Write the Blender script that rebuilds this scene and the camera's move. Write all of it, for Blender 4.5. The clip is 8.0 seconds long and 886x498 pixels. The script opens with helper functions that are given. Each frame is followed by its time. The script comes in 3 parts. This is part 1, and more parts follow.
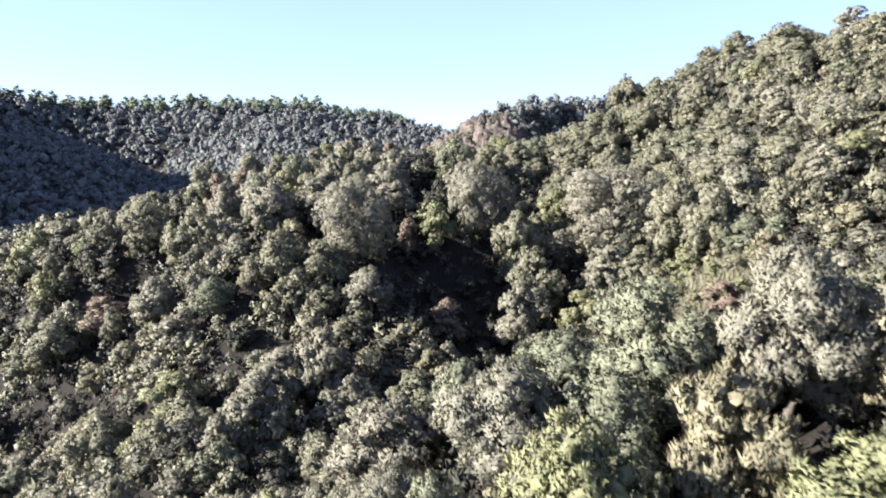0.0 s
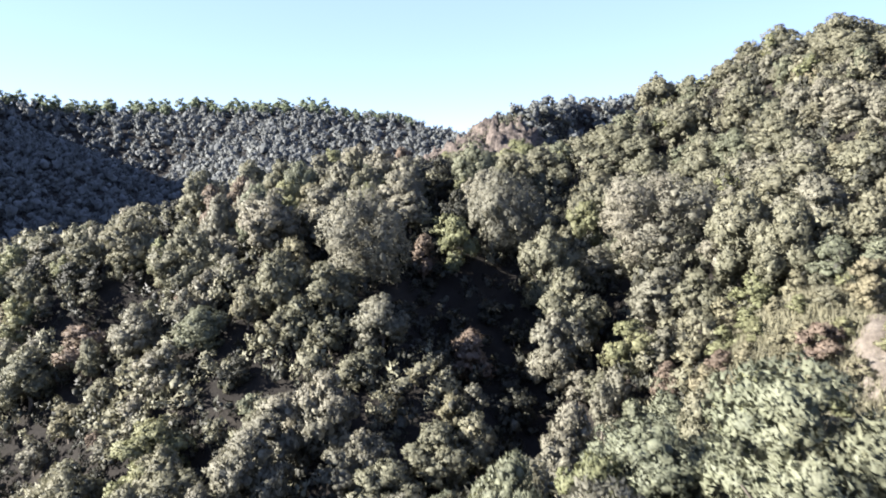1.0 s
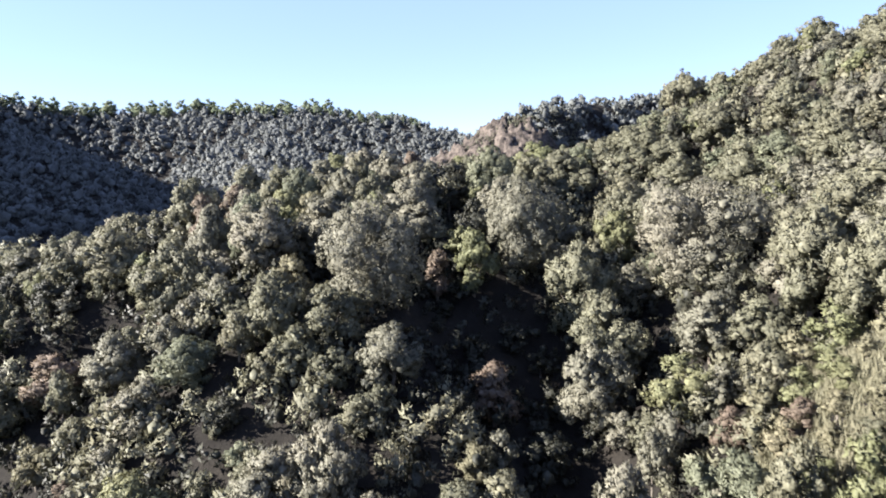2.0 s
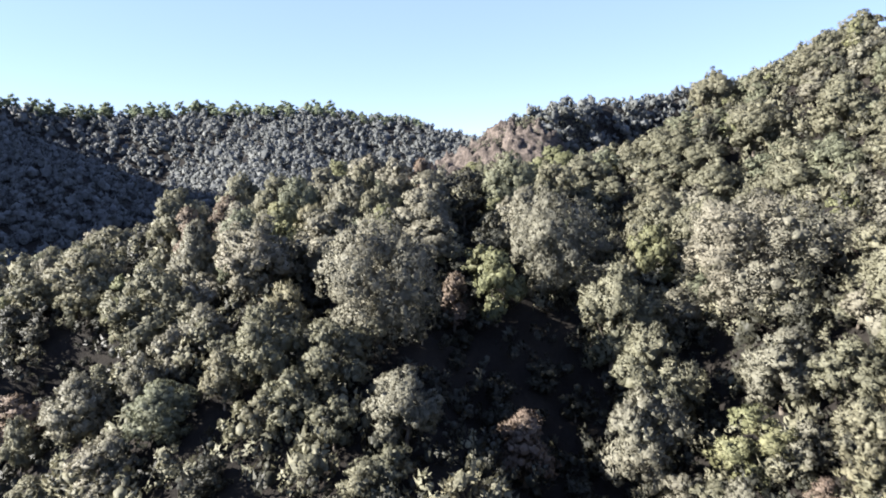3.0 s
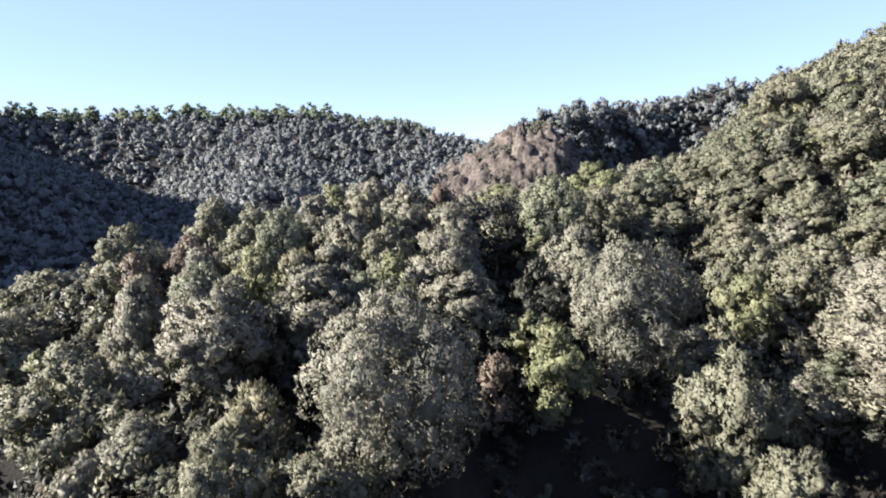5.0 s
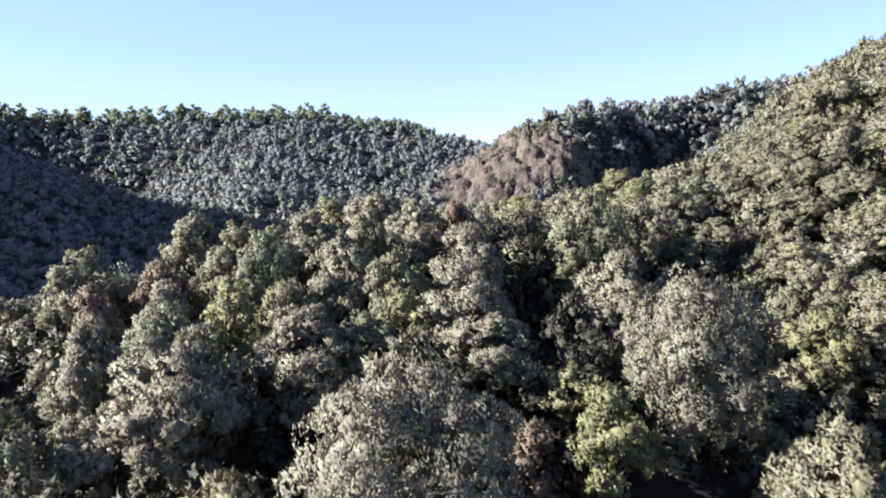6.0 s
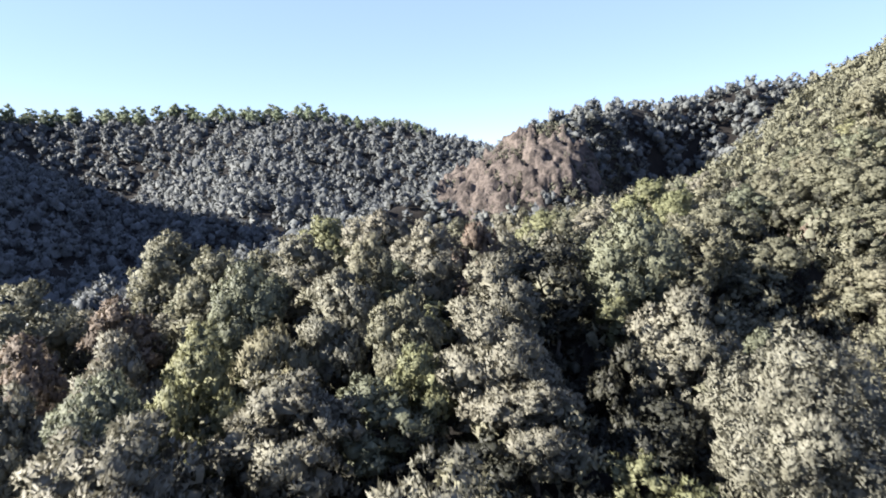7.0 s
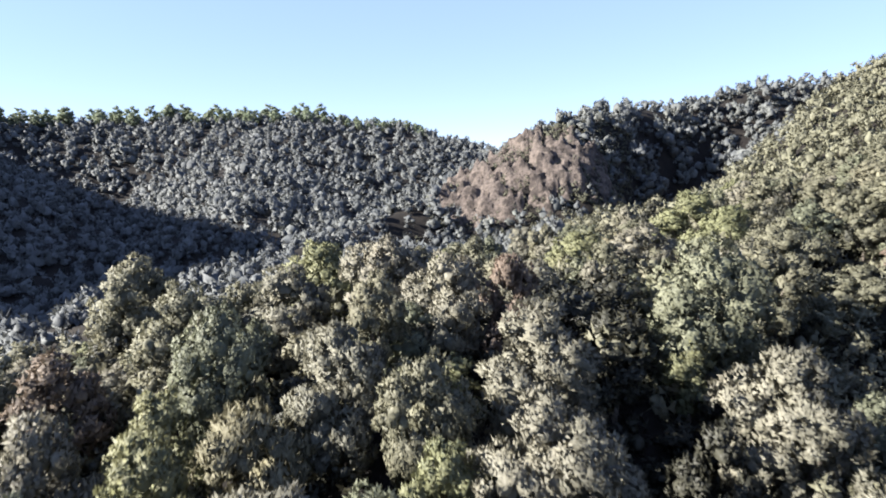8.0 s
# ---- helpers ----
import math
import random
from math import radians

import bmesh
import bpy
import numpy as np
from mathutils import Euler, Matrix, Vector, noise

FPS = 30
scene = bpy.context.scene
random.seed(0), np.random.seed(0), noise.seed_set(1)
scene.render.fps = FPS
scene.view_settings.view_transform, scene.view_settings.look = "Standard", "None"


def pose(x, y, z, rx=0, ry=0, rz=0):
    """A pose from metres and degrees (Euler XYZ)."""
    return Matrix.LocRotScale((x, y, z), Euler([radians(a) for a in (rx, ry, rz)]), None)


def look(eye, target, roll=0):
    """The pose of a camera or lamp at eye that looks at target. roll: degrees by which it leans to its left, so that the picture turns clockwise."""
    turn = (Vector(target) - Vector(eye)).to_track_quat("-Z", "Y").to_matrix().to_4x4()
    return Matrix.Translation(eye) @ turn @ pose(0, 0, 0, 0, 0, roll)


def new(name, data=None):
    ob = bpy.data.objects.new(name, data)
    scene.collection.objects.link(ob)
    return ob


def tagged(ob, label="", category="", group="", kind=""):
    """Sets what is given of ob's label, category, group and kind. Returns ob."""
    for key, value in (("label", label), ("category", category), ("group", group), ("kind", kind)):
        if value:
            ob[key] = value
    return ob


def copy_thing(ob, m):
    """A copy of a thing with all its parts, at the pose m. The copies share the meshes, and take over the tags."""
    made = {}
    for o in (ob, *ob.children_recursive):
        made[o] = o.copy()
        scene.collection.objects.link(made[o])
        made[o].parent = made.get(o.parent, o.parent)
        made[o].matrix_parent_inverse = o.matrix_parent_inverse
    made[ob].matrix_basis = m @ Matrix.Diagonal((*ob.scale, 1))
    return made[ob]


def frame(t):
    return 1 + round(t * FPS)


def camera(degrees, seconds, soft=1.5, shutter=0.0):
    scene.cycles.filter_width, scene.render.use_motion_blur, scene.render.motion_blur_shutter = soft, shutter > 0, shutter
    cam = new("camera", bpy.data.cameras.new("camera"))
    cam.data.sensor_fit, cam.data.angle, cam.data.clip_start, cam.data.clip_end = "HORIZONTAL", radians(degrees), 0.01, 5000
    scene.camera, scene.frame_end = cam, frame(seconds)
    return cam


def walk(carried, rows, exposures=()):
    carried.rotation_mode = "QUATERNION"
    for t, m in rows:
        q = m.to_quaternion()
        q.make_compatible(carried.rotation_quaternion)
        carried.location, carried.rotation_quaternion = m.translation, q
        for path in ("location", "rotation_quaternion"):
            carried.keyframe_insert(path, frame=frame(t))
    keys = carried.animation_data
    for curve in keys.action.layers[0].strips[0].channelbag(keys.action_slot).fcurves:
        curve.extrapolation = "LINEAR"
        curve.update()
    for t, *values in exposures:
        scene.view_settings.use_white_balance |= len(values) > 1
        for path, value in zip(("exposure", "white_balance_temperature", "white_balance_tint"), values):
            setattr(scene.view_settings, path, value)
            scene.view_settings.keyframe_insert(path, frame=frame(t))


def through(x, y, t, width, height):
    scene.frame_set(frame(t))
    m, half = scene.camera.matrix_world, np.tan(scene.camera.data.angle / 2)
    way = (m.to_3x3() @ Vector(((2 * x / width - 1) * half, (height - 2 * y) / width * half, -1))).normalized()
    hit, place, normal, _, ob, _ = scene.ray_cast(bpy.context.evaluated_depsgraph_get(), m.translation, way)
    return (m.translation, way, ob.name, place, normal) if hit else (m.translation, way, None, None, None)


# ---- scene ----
cam = camera(67.0, 8.0, soft=1.8, shutter=0.35)
PATH = [
    (0, (0.030, -0.149, 44.818), (0.030, 1.834, 44.552), -0.1),
    (0.5, (-0.380, 3.156, 45.030), (-0.398, 5.138, 44.765), -0.3),
    (1, (-0.887, 6.690, 45.343), (-0.913, 8.673, 45.083), -0.4),
    (1.5, (-1.322, 9.538, 45.539), (-1.354, 11.522, 45.281), -0.5),
    (3, (-2.879, 18.534, 46.313), (-2.923, 20.517, 46.059), -0.7),
    (3.5, (-3.358, 21.438, 46.709), (-3.400, 23.421, 46.455), -0.7),
    (4, (-3.864, 24.619, 47.203), (-3.904, 26.603, 46.950), -0.8),
    (4.5, (-4.330, 27.562, 47.600), (-4.369, 29.546, 47.349), -0.8),
    (6, (-5.753, 36.660, 48.571), (-5.786, 38.645, 48.321), -0.9),
    (6.5, (-6.226, 39.832, 48.904), (-6.257, 41.816, 48.654), -0.9),
    (7, (-6.707, 42.964, 49.236), (-6.736, 44.948, 48.985), -1.0),
    (7.5, (-7.184, 45.876, 49.509), (-7.211, 47.861, 49.259), -0.9),
    (8, (-7.677, 49.029, 49.830), (-7.702, 51.012, 49.580), -0.9),
]
walk(cam, [(t, look(eye, target, roll)) for t, eye, target, roll in PATH],
     exposures=[(0, 2.7, 6250, 12), (0.5, 2.68, 6250, 12), (1.5, 2.58, 6250, 12), (3.0, 2.45, 6250, 12), (8.0, 2.42, 6250, 12)])

# ---- sky and sun ----
SUN_TURN, SUN_HEIGHT = -99.0, 28.5   # degrees from the way ahead (minus: to the left) and above the horizon
world = bpy.data.worlds.new("sky")
scene.world = world
world.use_nodes = True
wn = world.node_tree.nodes
sky = wn.new("ShaderNodeTexSky")
sky.sky_type = "NISHITA"
sky.sun_disc = False
sky.sun_elevation = radians(SUN_HEIGHT)
sky.sun_rotation = radians(SUN_TURN)
sky.altitude = 300
sky.air_density = 0.75
sky.dust_density = 0.0
sky.ozone_density = 1.0
wn["Background"].inputs["Strength"].default_value = 0.053
haze = wn.new("ShaderNodeMix")   # thin even haze over the whole sky
haze.data_type = "RGBA"
haze.inputs[0].default_value = 0.6
haze.inputs[7].default_value = (1.95, 2.62, 4.8, 1)
world.node_tree.links.new(sky.outputs[0], haze.inputs[6])
world.node_tree.links.new(haze.outputs[2], wn["Background"].inputs["Color"])
sun_data = bpy.data.lights.new("sun", "SUN")
sun_data.energy = 5.0
sun_data.angle = radians(0.5)
sun_data.color = (1.0, 0.95, 0.86)
sun = new("sun", sun_data)
a, e = radians(SUN_TURN), radians(SUN_HEIGHT)
to_sun = Vector((math.sin(a) * math.cos(e), math.cos(a) * math.cos(e), math.sin(e)))
sun.matrix_world = look(to_sun * 400 + Vector((0, 60, 40)), (0, 60, 40))


# ---- materials ----
def node_material(name):
    m = bpy.data.materials.new(name)
    m.use_nodes = True
    t = m.node_tree
    return m, t, t.nodes["Principled BSDF"]


def ramp(t, fac, stops):
    r = t.nodes.new("ShaderNodeValToRGB")
    while len(r.color_ramp.elements) < len(stops):
        r.color_ramp.elements.new(0.5)
    for el, (p, c) in zip(r.color_ramp.elements, stops):
        el.position, el.color = p, (*c, 1)
    t.links.new(fac, r.inputs["Fac"])
    return r.outputs["Color"]


def noise_node(t, scale, detail=4, rough=0.6, vector=None):
    n = t.nodes.new("ShaderNodeTexNoise")
    n.inputs["Scale"].default_value = scale
    n.inputs["Detail"].default_value = detail
    n.inputs["Roughness"].default_value = rough
    if vector is None:
        g = t.nodes.new("ShaderNodeNewGeometry")
        vector = g.outputs["Position"]
    t.links.new(vector, n.inputs["Vector"])
    return n.outputs["Fac"]


def mix(t, kind, fac, a, b):
    n = t.nodes.new("ShaderNodeMix")
    n.data_type, n.blend_type = "RGBA", kind
    for sock, v in (("Factor", fac), ("A", a), ("B", b)):
        i = next(s for s in n.inputs if s.name == sock and s.enabled)
        if isinstance(v, (int, float)):
            i.default_value = v
        elif isinstance(v, tuple):
            i.default_value = (*v, 1)
        else:
            t.links.new(v, i)
    return next(s for s in n.outputs if s.enabled)


def foliage(name, dark, light, odd, rough=0.55, through=0.25, gloss=0.3):
    """Leaves: dark to light in small tufts, each tree turned a little towards odd."""
    m, t, bsdf = node_material(name)
    geo = t.nodes.new("ShaderNodeNewGeometry")
    info = t.nodes.new("ShaderNodeObjectInfo")
    half = tuple((p + q) / 2 for p, q in zip(dark, light))
    tuft = noise_node(t, 4.5, 5, 0.7)
    leaf = ramp(t, tuft, [(0.30, dark), (0.52, half), (0.72, light)])
    single = ramp(t, geo.outputs["Random Per Island"], [(0.0, (0.88, 0.88, 0.88)), (1.0, (1.12, 1.12, 1.12))])
    patch = ramp(t, noise_node(t, 0.22, 3), [(0.35, (0, 0, 0)), (0.7, (1, 1, 1))])
    tree = ramp(t, info.outputs["Random"], [(0.0, (0, 0, 0)), (1.0, (0.85, 0.85, 0.85))])
    col = mix(t, "MIX", mix(t, "MULTIPLY", 1.0, patch, tree), leaf, odd)
    col = mix(t, "MULTIPLY", 1.0, col, single)
    tone = ramp(t, noise_node(t, 1.1, 2), [(0.3, (0.84, 0.84, 0.84)), (0.7, (1.12, 1.12, 1.12))])
    col = mix(t, "MULTIPLY", 1.0, col, tone)
    t.links.new(col, bsdf.inputs["Base Color"])
    bsdf.inputs["Roughness"].default_value = rough
    bsdf.inputs["Specular IOR Level"].default_value = gloss
    relief = t.nodes.new("ShaderNodeBump")
    relief.inputs["Strength"].default_value = 0.3
    relief.inputs["Distance"].default_value = 0.10
    t.links.new(noise_node(t, 7.0, 4, 0.65), relief.inputs["Height"])
    t.links.new(relief.outputs[0], bsdf.inputs["Normal"])
    trans = t.nodes.new("ShaderNodeBsdfTranslucent")
    t.links.new(col, trans.inputs["Color"])
    blend = t.nodes.new("ShaderNodeMixShader")
    blend.inputs["Fac"].default_value = through
    t.links.new(bsdf.outputs[0], blend.inputs[1])
    t.links.new(trans.outputs[0], blend.inputs[2])
    t.links.new(blend.outputs[0], t.nodes["Material Output"].inputs["Surface"])
    return m


def earth(name, stops, scale, bump, fine=9.0):
    """Soil, litter or rock: colours mixed at two scales, with relief."""
    m, t, bsdf = node_material(name)
    big = noise_node(t, scale, 5)
    small = noise_node(t, fine, 6, 0.7)
    col = mix(t, "MULTIPLY", 0.8, ramp(t, big, stops), ramp(t, small, [(0.25, (0.45, 0.45, 0.45)), (0.75, (1.25, 1.25, 1.25))]))
    t.links.new(col, bsdf.inputs["Base Color"])
    bsdf.inputs["Roughness"].default_value = 0.95
    bsdf.inputs["Specular IOR Level"].default_value = 0.15
    b = t.nodes.new("ShaderNodeBump")
    b.inputs["Strength"].default_value = 0.8
    b.inputs["Distance"].default_value = bump
    t.links.new(small, b.inputs["Height"])
    t.links.new(b.outputs[0], bsdf.inputs["Normal"])
    return m


OAK = foliage("oak_leaves", (0.083, 0.082, 0.054), (0.161, 0.155, 0.104), (0.169, 0.154, 0.104), 0.6, 0.22, 0.22)
SILVER = foliage("silver_leaves", (0.103, 0.099, 0.072), (0.182, 0.173, 0.13), (0.181, 0.162, 0.122), 0.6, 0.22, 0.22)
ARBUTUS = foliage("arbutus_leaves", (0.092, 0.097, 0.049), (0.164, 0.166, 0.087), (0.175, 0.163, 0.09), 0.6, 0.22, 0.22)
GREEN = foliage("bay_leaves", (0.08, 0.087, 0.058), (0.149, 0.154, 0.101), (0.155, 0.152, 0.096), 0.6, 0.22, 0.22)
# near-black leaves: the shade inside the wood is put into their colour
SHADE_DARK = foliage("shade_dark_leaves", (0.02, 0.02, 0.015), (0.042, 0.042, 0.029), (0.038, 0.036, 0.025), 0.55, 0.1, 0.2)
HEATH = foliage("heath_leaves", (0.112, 0.104, 0.064), (0.192, 0.176, 0.114), (0.195, 0.165, 0.105), 0.65, 0.2, 0.2)
BROWN = foliage("withered_leaves", (0.092, 0.071, 0.052), (0.155, 0.123, 0.092), (0.161, 0.115, 0.09), 0.65, 0.2, 0.2)
SCRUB = foliage("scrub_leaves", (0.046, 0.047, 0.032), (0.104, 0.102, 0.068), (0.100, 0.088, 0.060), 0.65, 0.15, 0.2)
RIDGE = foliage("ridge_leaves", (0.12, 0.148, 0.095), (0.195, 0.225, 0.145), (0.2, 0.215, 0.135), 0.6, 0.5, 0.2)
# oak leaves made bluer and darker: distance haze and dim light in the colour
FAR_HAZED = foliage("far_hazed_leaves", (0.054, 0.058, 0.062), (0.112, 0.117, 0.112), (0.108, 0.111, 0.094), 0.65, 0.15, 0.2)
BARK = earth("bark", [(0.3, (0.07, 0.055, 0.042)), (0.7, (0.17, 0.15, 0.125))], 3.0, 0.03, 22)
# litter brown taken down to near-black, so gaps between trees look shaded
SOIL = earth("shade_dark_litter", [(0.3, (0.009, 0.007, 0.006)), (0.5, (0.014, 0.012, 0.010)), (0.7, (0.024, 0.020, 0.016))], 0.35, 0.10, 5)
ROCK = earth("reddish_rock", [(0.25, (0.028, 0.023, 0.021)), (0.42, (0.056, 0.046, 0.040)), (0.52, (0.140, 0.114, 0.096)), (0.62, (0.052, 0.043, 0.037)), (0.8, (0.104, 0.085, 0.072))], 0.30, 0.9, 1.6)
CHALK = earth("pale_earth", [(0.3, (0.075, 0.062, 0.049)), (0.5, (0.130, 0.110, 0.090)), (0.7, (0.200, 0.174, 0.145))], 1.2, 0.12, 7)
GRASS = foliage("dry_grass_blades", (0.150, 0.138, 0.090), (0.260, 0.242, 0.170), (0.180, 0.178, 0.095), 0.7, 0.35, 0.2)


# ---- lie of the land ----
def smax(a, b, k):
    """Smooth maximum of two heights, rounded over k metres."""
    h = np.clip(0.5 + 0.5 * (a - b) / k, 0, 1)
    return b + (a - b) * h + k * h * (1 - h)


def along(x, y, line):
    """Nearest leg by leg: value carried along a line of (x, y, value), distance and side (1 left, -1 right)."""
    for (x0, y0, v0), (x1, y1, v1) in zip(line[:-1], line[1:]):
        dx, dy = x1 - x0, y1 - y0
        n = math.hypot(dx, dy)
        s = np.clip(((x - x0) * dx + (y - y0) * dy) / n ** 2, 0, 1)
        px, py = x - (x0 + s * dx), y - (y0 + s * dy)
        d = np.hypot(px, py)
        yield v0 + s * (v1 - v0), d, np.clip((dx * py - dy * px) / n / (d + 1e-6), -1, 1)


def ridge(x, y, crest, left, right, rounding):
    """Height of a ridge along its crest line; the flanks fall at the slopes left and right of the line's way."""
    best = None
    for v, d, side in along(x, y, crest):
        slope = right + (left - right) * (0.5 + 0.5 * side)
        h = v - slope * (np.sqrt(d * d + rounding ** 2) - rounding)
        best = h if best is None else smax(best, h, 1.5)
    return best


def gully(x, y, line, width):
    """Depth of a gully along a line of (x, y, depth)."""
    best = 0 * x
    for v, d, side in along(x, y, line):
        best = np.maximum(best, v * np.exp(-(d / width) ** 2))
    return best


# crest lines of (x, y, height of the tree tops), then the slopes of the two flanks and the rounding
RIDGES = {
    "east hill": ([(60, -60, 44.5), (46, 0, 50.0), (36, 25, 49.2), (37, 47, 53.3), (42, 71, 59.3), (38, 89, 60.2), (52, 114, 58.8), (74, 158, 73.0), (120, 188, 78.0)], 0.67, 0.55, 3),
    "first spur": ([(40, 16, 48.4), (18, 20, 43.0), (6, 22, 39.4), (-8, 15, 33.3), (-30, 10, 22.8)], 0.62, 0.72, 3),
    "second spur": ([(40, 83, 57.6), (27, 86, 52.0), (17, 86, 47.6), (6, 84, 46.6), (-12, 77, 45.7), (-24, 72, 42.9), (-44, 76, 37.9), (-75, 86, 29.7)], 0.70, 0.14, 6),
    "west shoulder": ([(-8, 72, 45.4), (-14, 59, 41.5), (-17, 47, 32.6), (-14, 35, 32.3)], 0.57, 0.63, 3),
    "middle shoulder": ([(-2, 76, 46.2), (-3, 62, 43.7), (-2, 51, 34.8)], 0.56, 0.66, 3),
    "cliff hill": ([(-40, 151, 37.7), (-14, 181, 45.1), (3, 198, 51.3), (17, 199, 61.0), (30, 207, 65.4), (43, 219, 68.9), (84, 245, 73.8), (140, 258, 77.0)], 0.58, 0.78, 3),
    "cliff spur": ([(27, 205, 62.5), (24, 194, 58.0), (18, 180, 49.5)], 0.85, 1.0, 2),
    "far ridge": ([(-260, 228, 80.8), (-165, 249, 70.2), (-143, 276, 67.4), (-108, 297, 69.4), (-60, 305, 69.8), (-30, 304, 66.3), (5, 300, 57.0), (60, 319, 65.0)], 0.32, 0.39, 8),
    "west hill": ([(-200, 214, 70.5), (-116, 200, 50.7), (-84, 177, 40.9)], 0.43, 0.37, 8),
    # added mountain out of view on the left, shaped to shade the west slope
    "unseen shading mountain": ([(-310, 42, 143), (-290, 127, 178), (-280, 205, 143)], 1.0, 1.0, 8),
    "far spur": ([(-64, 289, 65.7), (-66, 240, 52.8), (-54, 191, 44.3), (-52, 161, 37.0)], 0.30, 0.31, 8),
}
# lines of (x, y, depth), and the width
GULLIES = {
    "ravine": ([(20, 72, 4.1), (14, 60, -0.7), (11, 46, 2.3), (9, 36, 3.8), (-3, 34, -1.3), (-30, 46, 6.4), (-60, 60, 5.3)], 6.5),
    "cliff gully": ([(66, 226, 6), (47, 205, 19), (38, 182, 19), (27, 156, 3)], 11),
    "back gully": ([(-14, 114, 3), (-32, 104, 11), (-48, 104, 11), (-75, 116, 7)], 14),
    "west gully": ([(-140, 240, 5.8), (-105, 236, 6.8), (-80, 205, 4.6), (-60, 150, 4.3)], 14),
}


def canopy(x, y):
    """Mean height of the tree tops."""
    h = 14 + 0 * x
    for crest, left, right, rounding in RIDGES.values():
        h = smax(h, ridge(x, y, crest, left, right, rounding), 3)
    for line, width in GULLIES.values():
        h = h - gully(x, y, line, width)
    return h


def hollows(x, y):
    """Depth of the dark hollows in the wood."""
    a = np.exp(-(((x - 1.5) / 6) ** 2 + ((y - 53.5) / 6.5) ** 2) ** 2)
    b = np.exp(-(((x + 1.5) / 3.3) ** 2 + ((y - 66.5) / 3.2) ** 2) ** 2)
    c = np.exp(-(((x - 4.0) / 4) ** 2 + ((y - 43.5) / 5) ** 2) ** 2)
    d = np.exp(-(((x + 27) / 4.5) ** 2 + ((y - 57.5) / 3) ** 2) ** 2)
    e = np.exp(-(((x + 11.8) / 2.0) ** 2 + ((y - 58.6) / 2.4) ** 2) ** 2)
    f = np.exp(-(((x + 3.6) / 2.4) ** 2 + ((y - 59.4) / 2.4) ** 2) ** 2)
    g = np.exp(-(((x - 9.8) / 1.7) ** 2 + ((y - 53.6) / 4.5) ** 2) ** 2)
    return 4.4 * a + 4.2 * b + 2.4 * c + 3.0 * d + 3.0 * (e + f + g)


def ground(x, y):
    """Height of the soil under the trees."""
    x, y = np.asarray(x, float), np.asarray(y, float)
    cliff_part = np.exp(-(((x - 7) / 16) ** 2 + ((y - 186) / 11) ** 2) ** 2)
    clearing = np.exp(-(((x - 15.0) / 3.6) ** 2 + ((y - 36.5) / 5.5) ** 2) ** 2)
    return canopy(x, y) - 3.5 + 2.5 * cliff_part + 2.5 * clearing - hollows(x, y)


# ---- building helpers ----
def mesh_from(name, verts, faces, material, normals=None):
    """One mesh from an array of places and an array of corner numbers, all faces alike."""
    k = faces.shape[1]
    me = bpy.data.meshes.new(name)
    me.vertices.add(len(verts))
    me.vertices.foreach_set("co", np.asarray(verts, np.float32).ravel())
    me.loops.add(faces.size)
    me.loops.foreach_set("vertex_index", faces.astype(np.int32).ravel())
    me.polygons.add(len(faces))
    me.polygons.foreach_set("loop_start", np.arange(0, faces.size, k, dtype=np.int32))
    me.materials.append(material)
    me.update()
    me.validate()
    if normals is not None:
        me.normals_split_custom_set_from_vertices(np.asarray(normals, np.float32))
    return me


def part(name, mesh, parent, label=""):
    ob = new(name, mesh)
    ob.parent = parent
    return tagged(ob, label)


def ball(fine):
    """Corner places and faces of a ball of 20 or 80 triangles."""
    bm = bmesh.new()
    bmesh.ops.create_icosphere(bm, subdivisions=fine, radius=1)
    v = np.array([p.co[:] for p in bm.verts])
    f = np.array([[p.index for p in q.verts] for q in bm.faces])
    bm.free()
    return v, f


BALLS = {1: ball(1), 2: ball(2)}


def unit(v):
    return v / (np.linalg.norm(v, axis=-1, keepdims=True) + 1e-9)


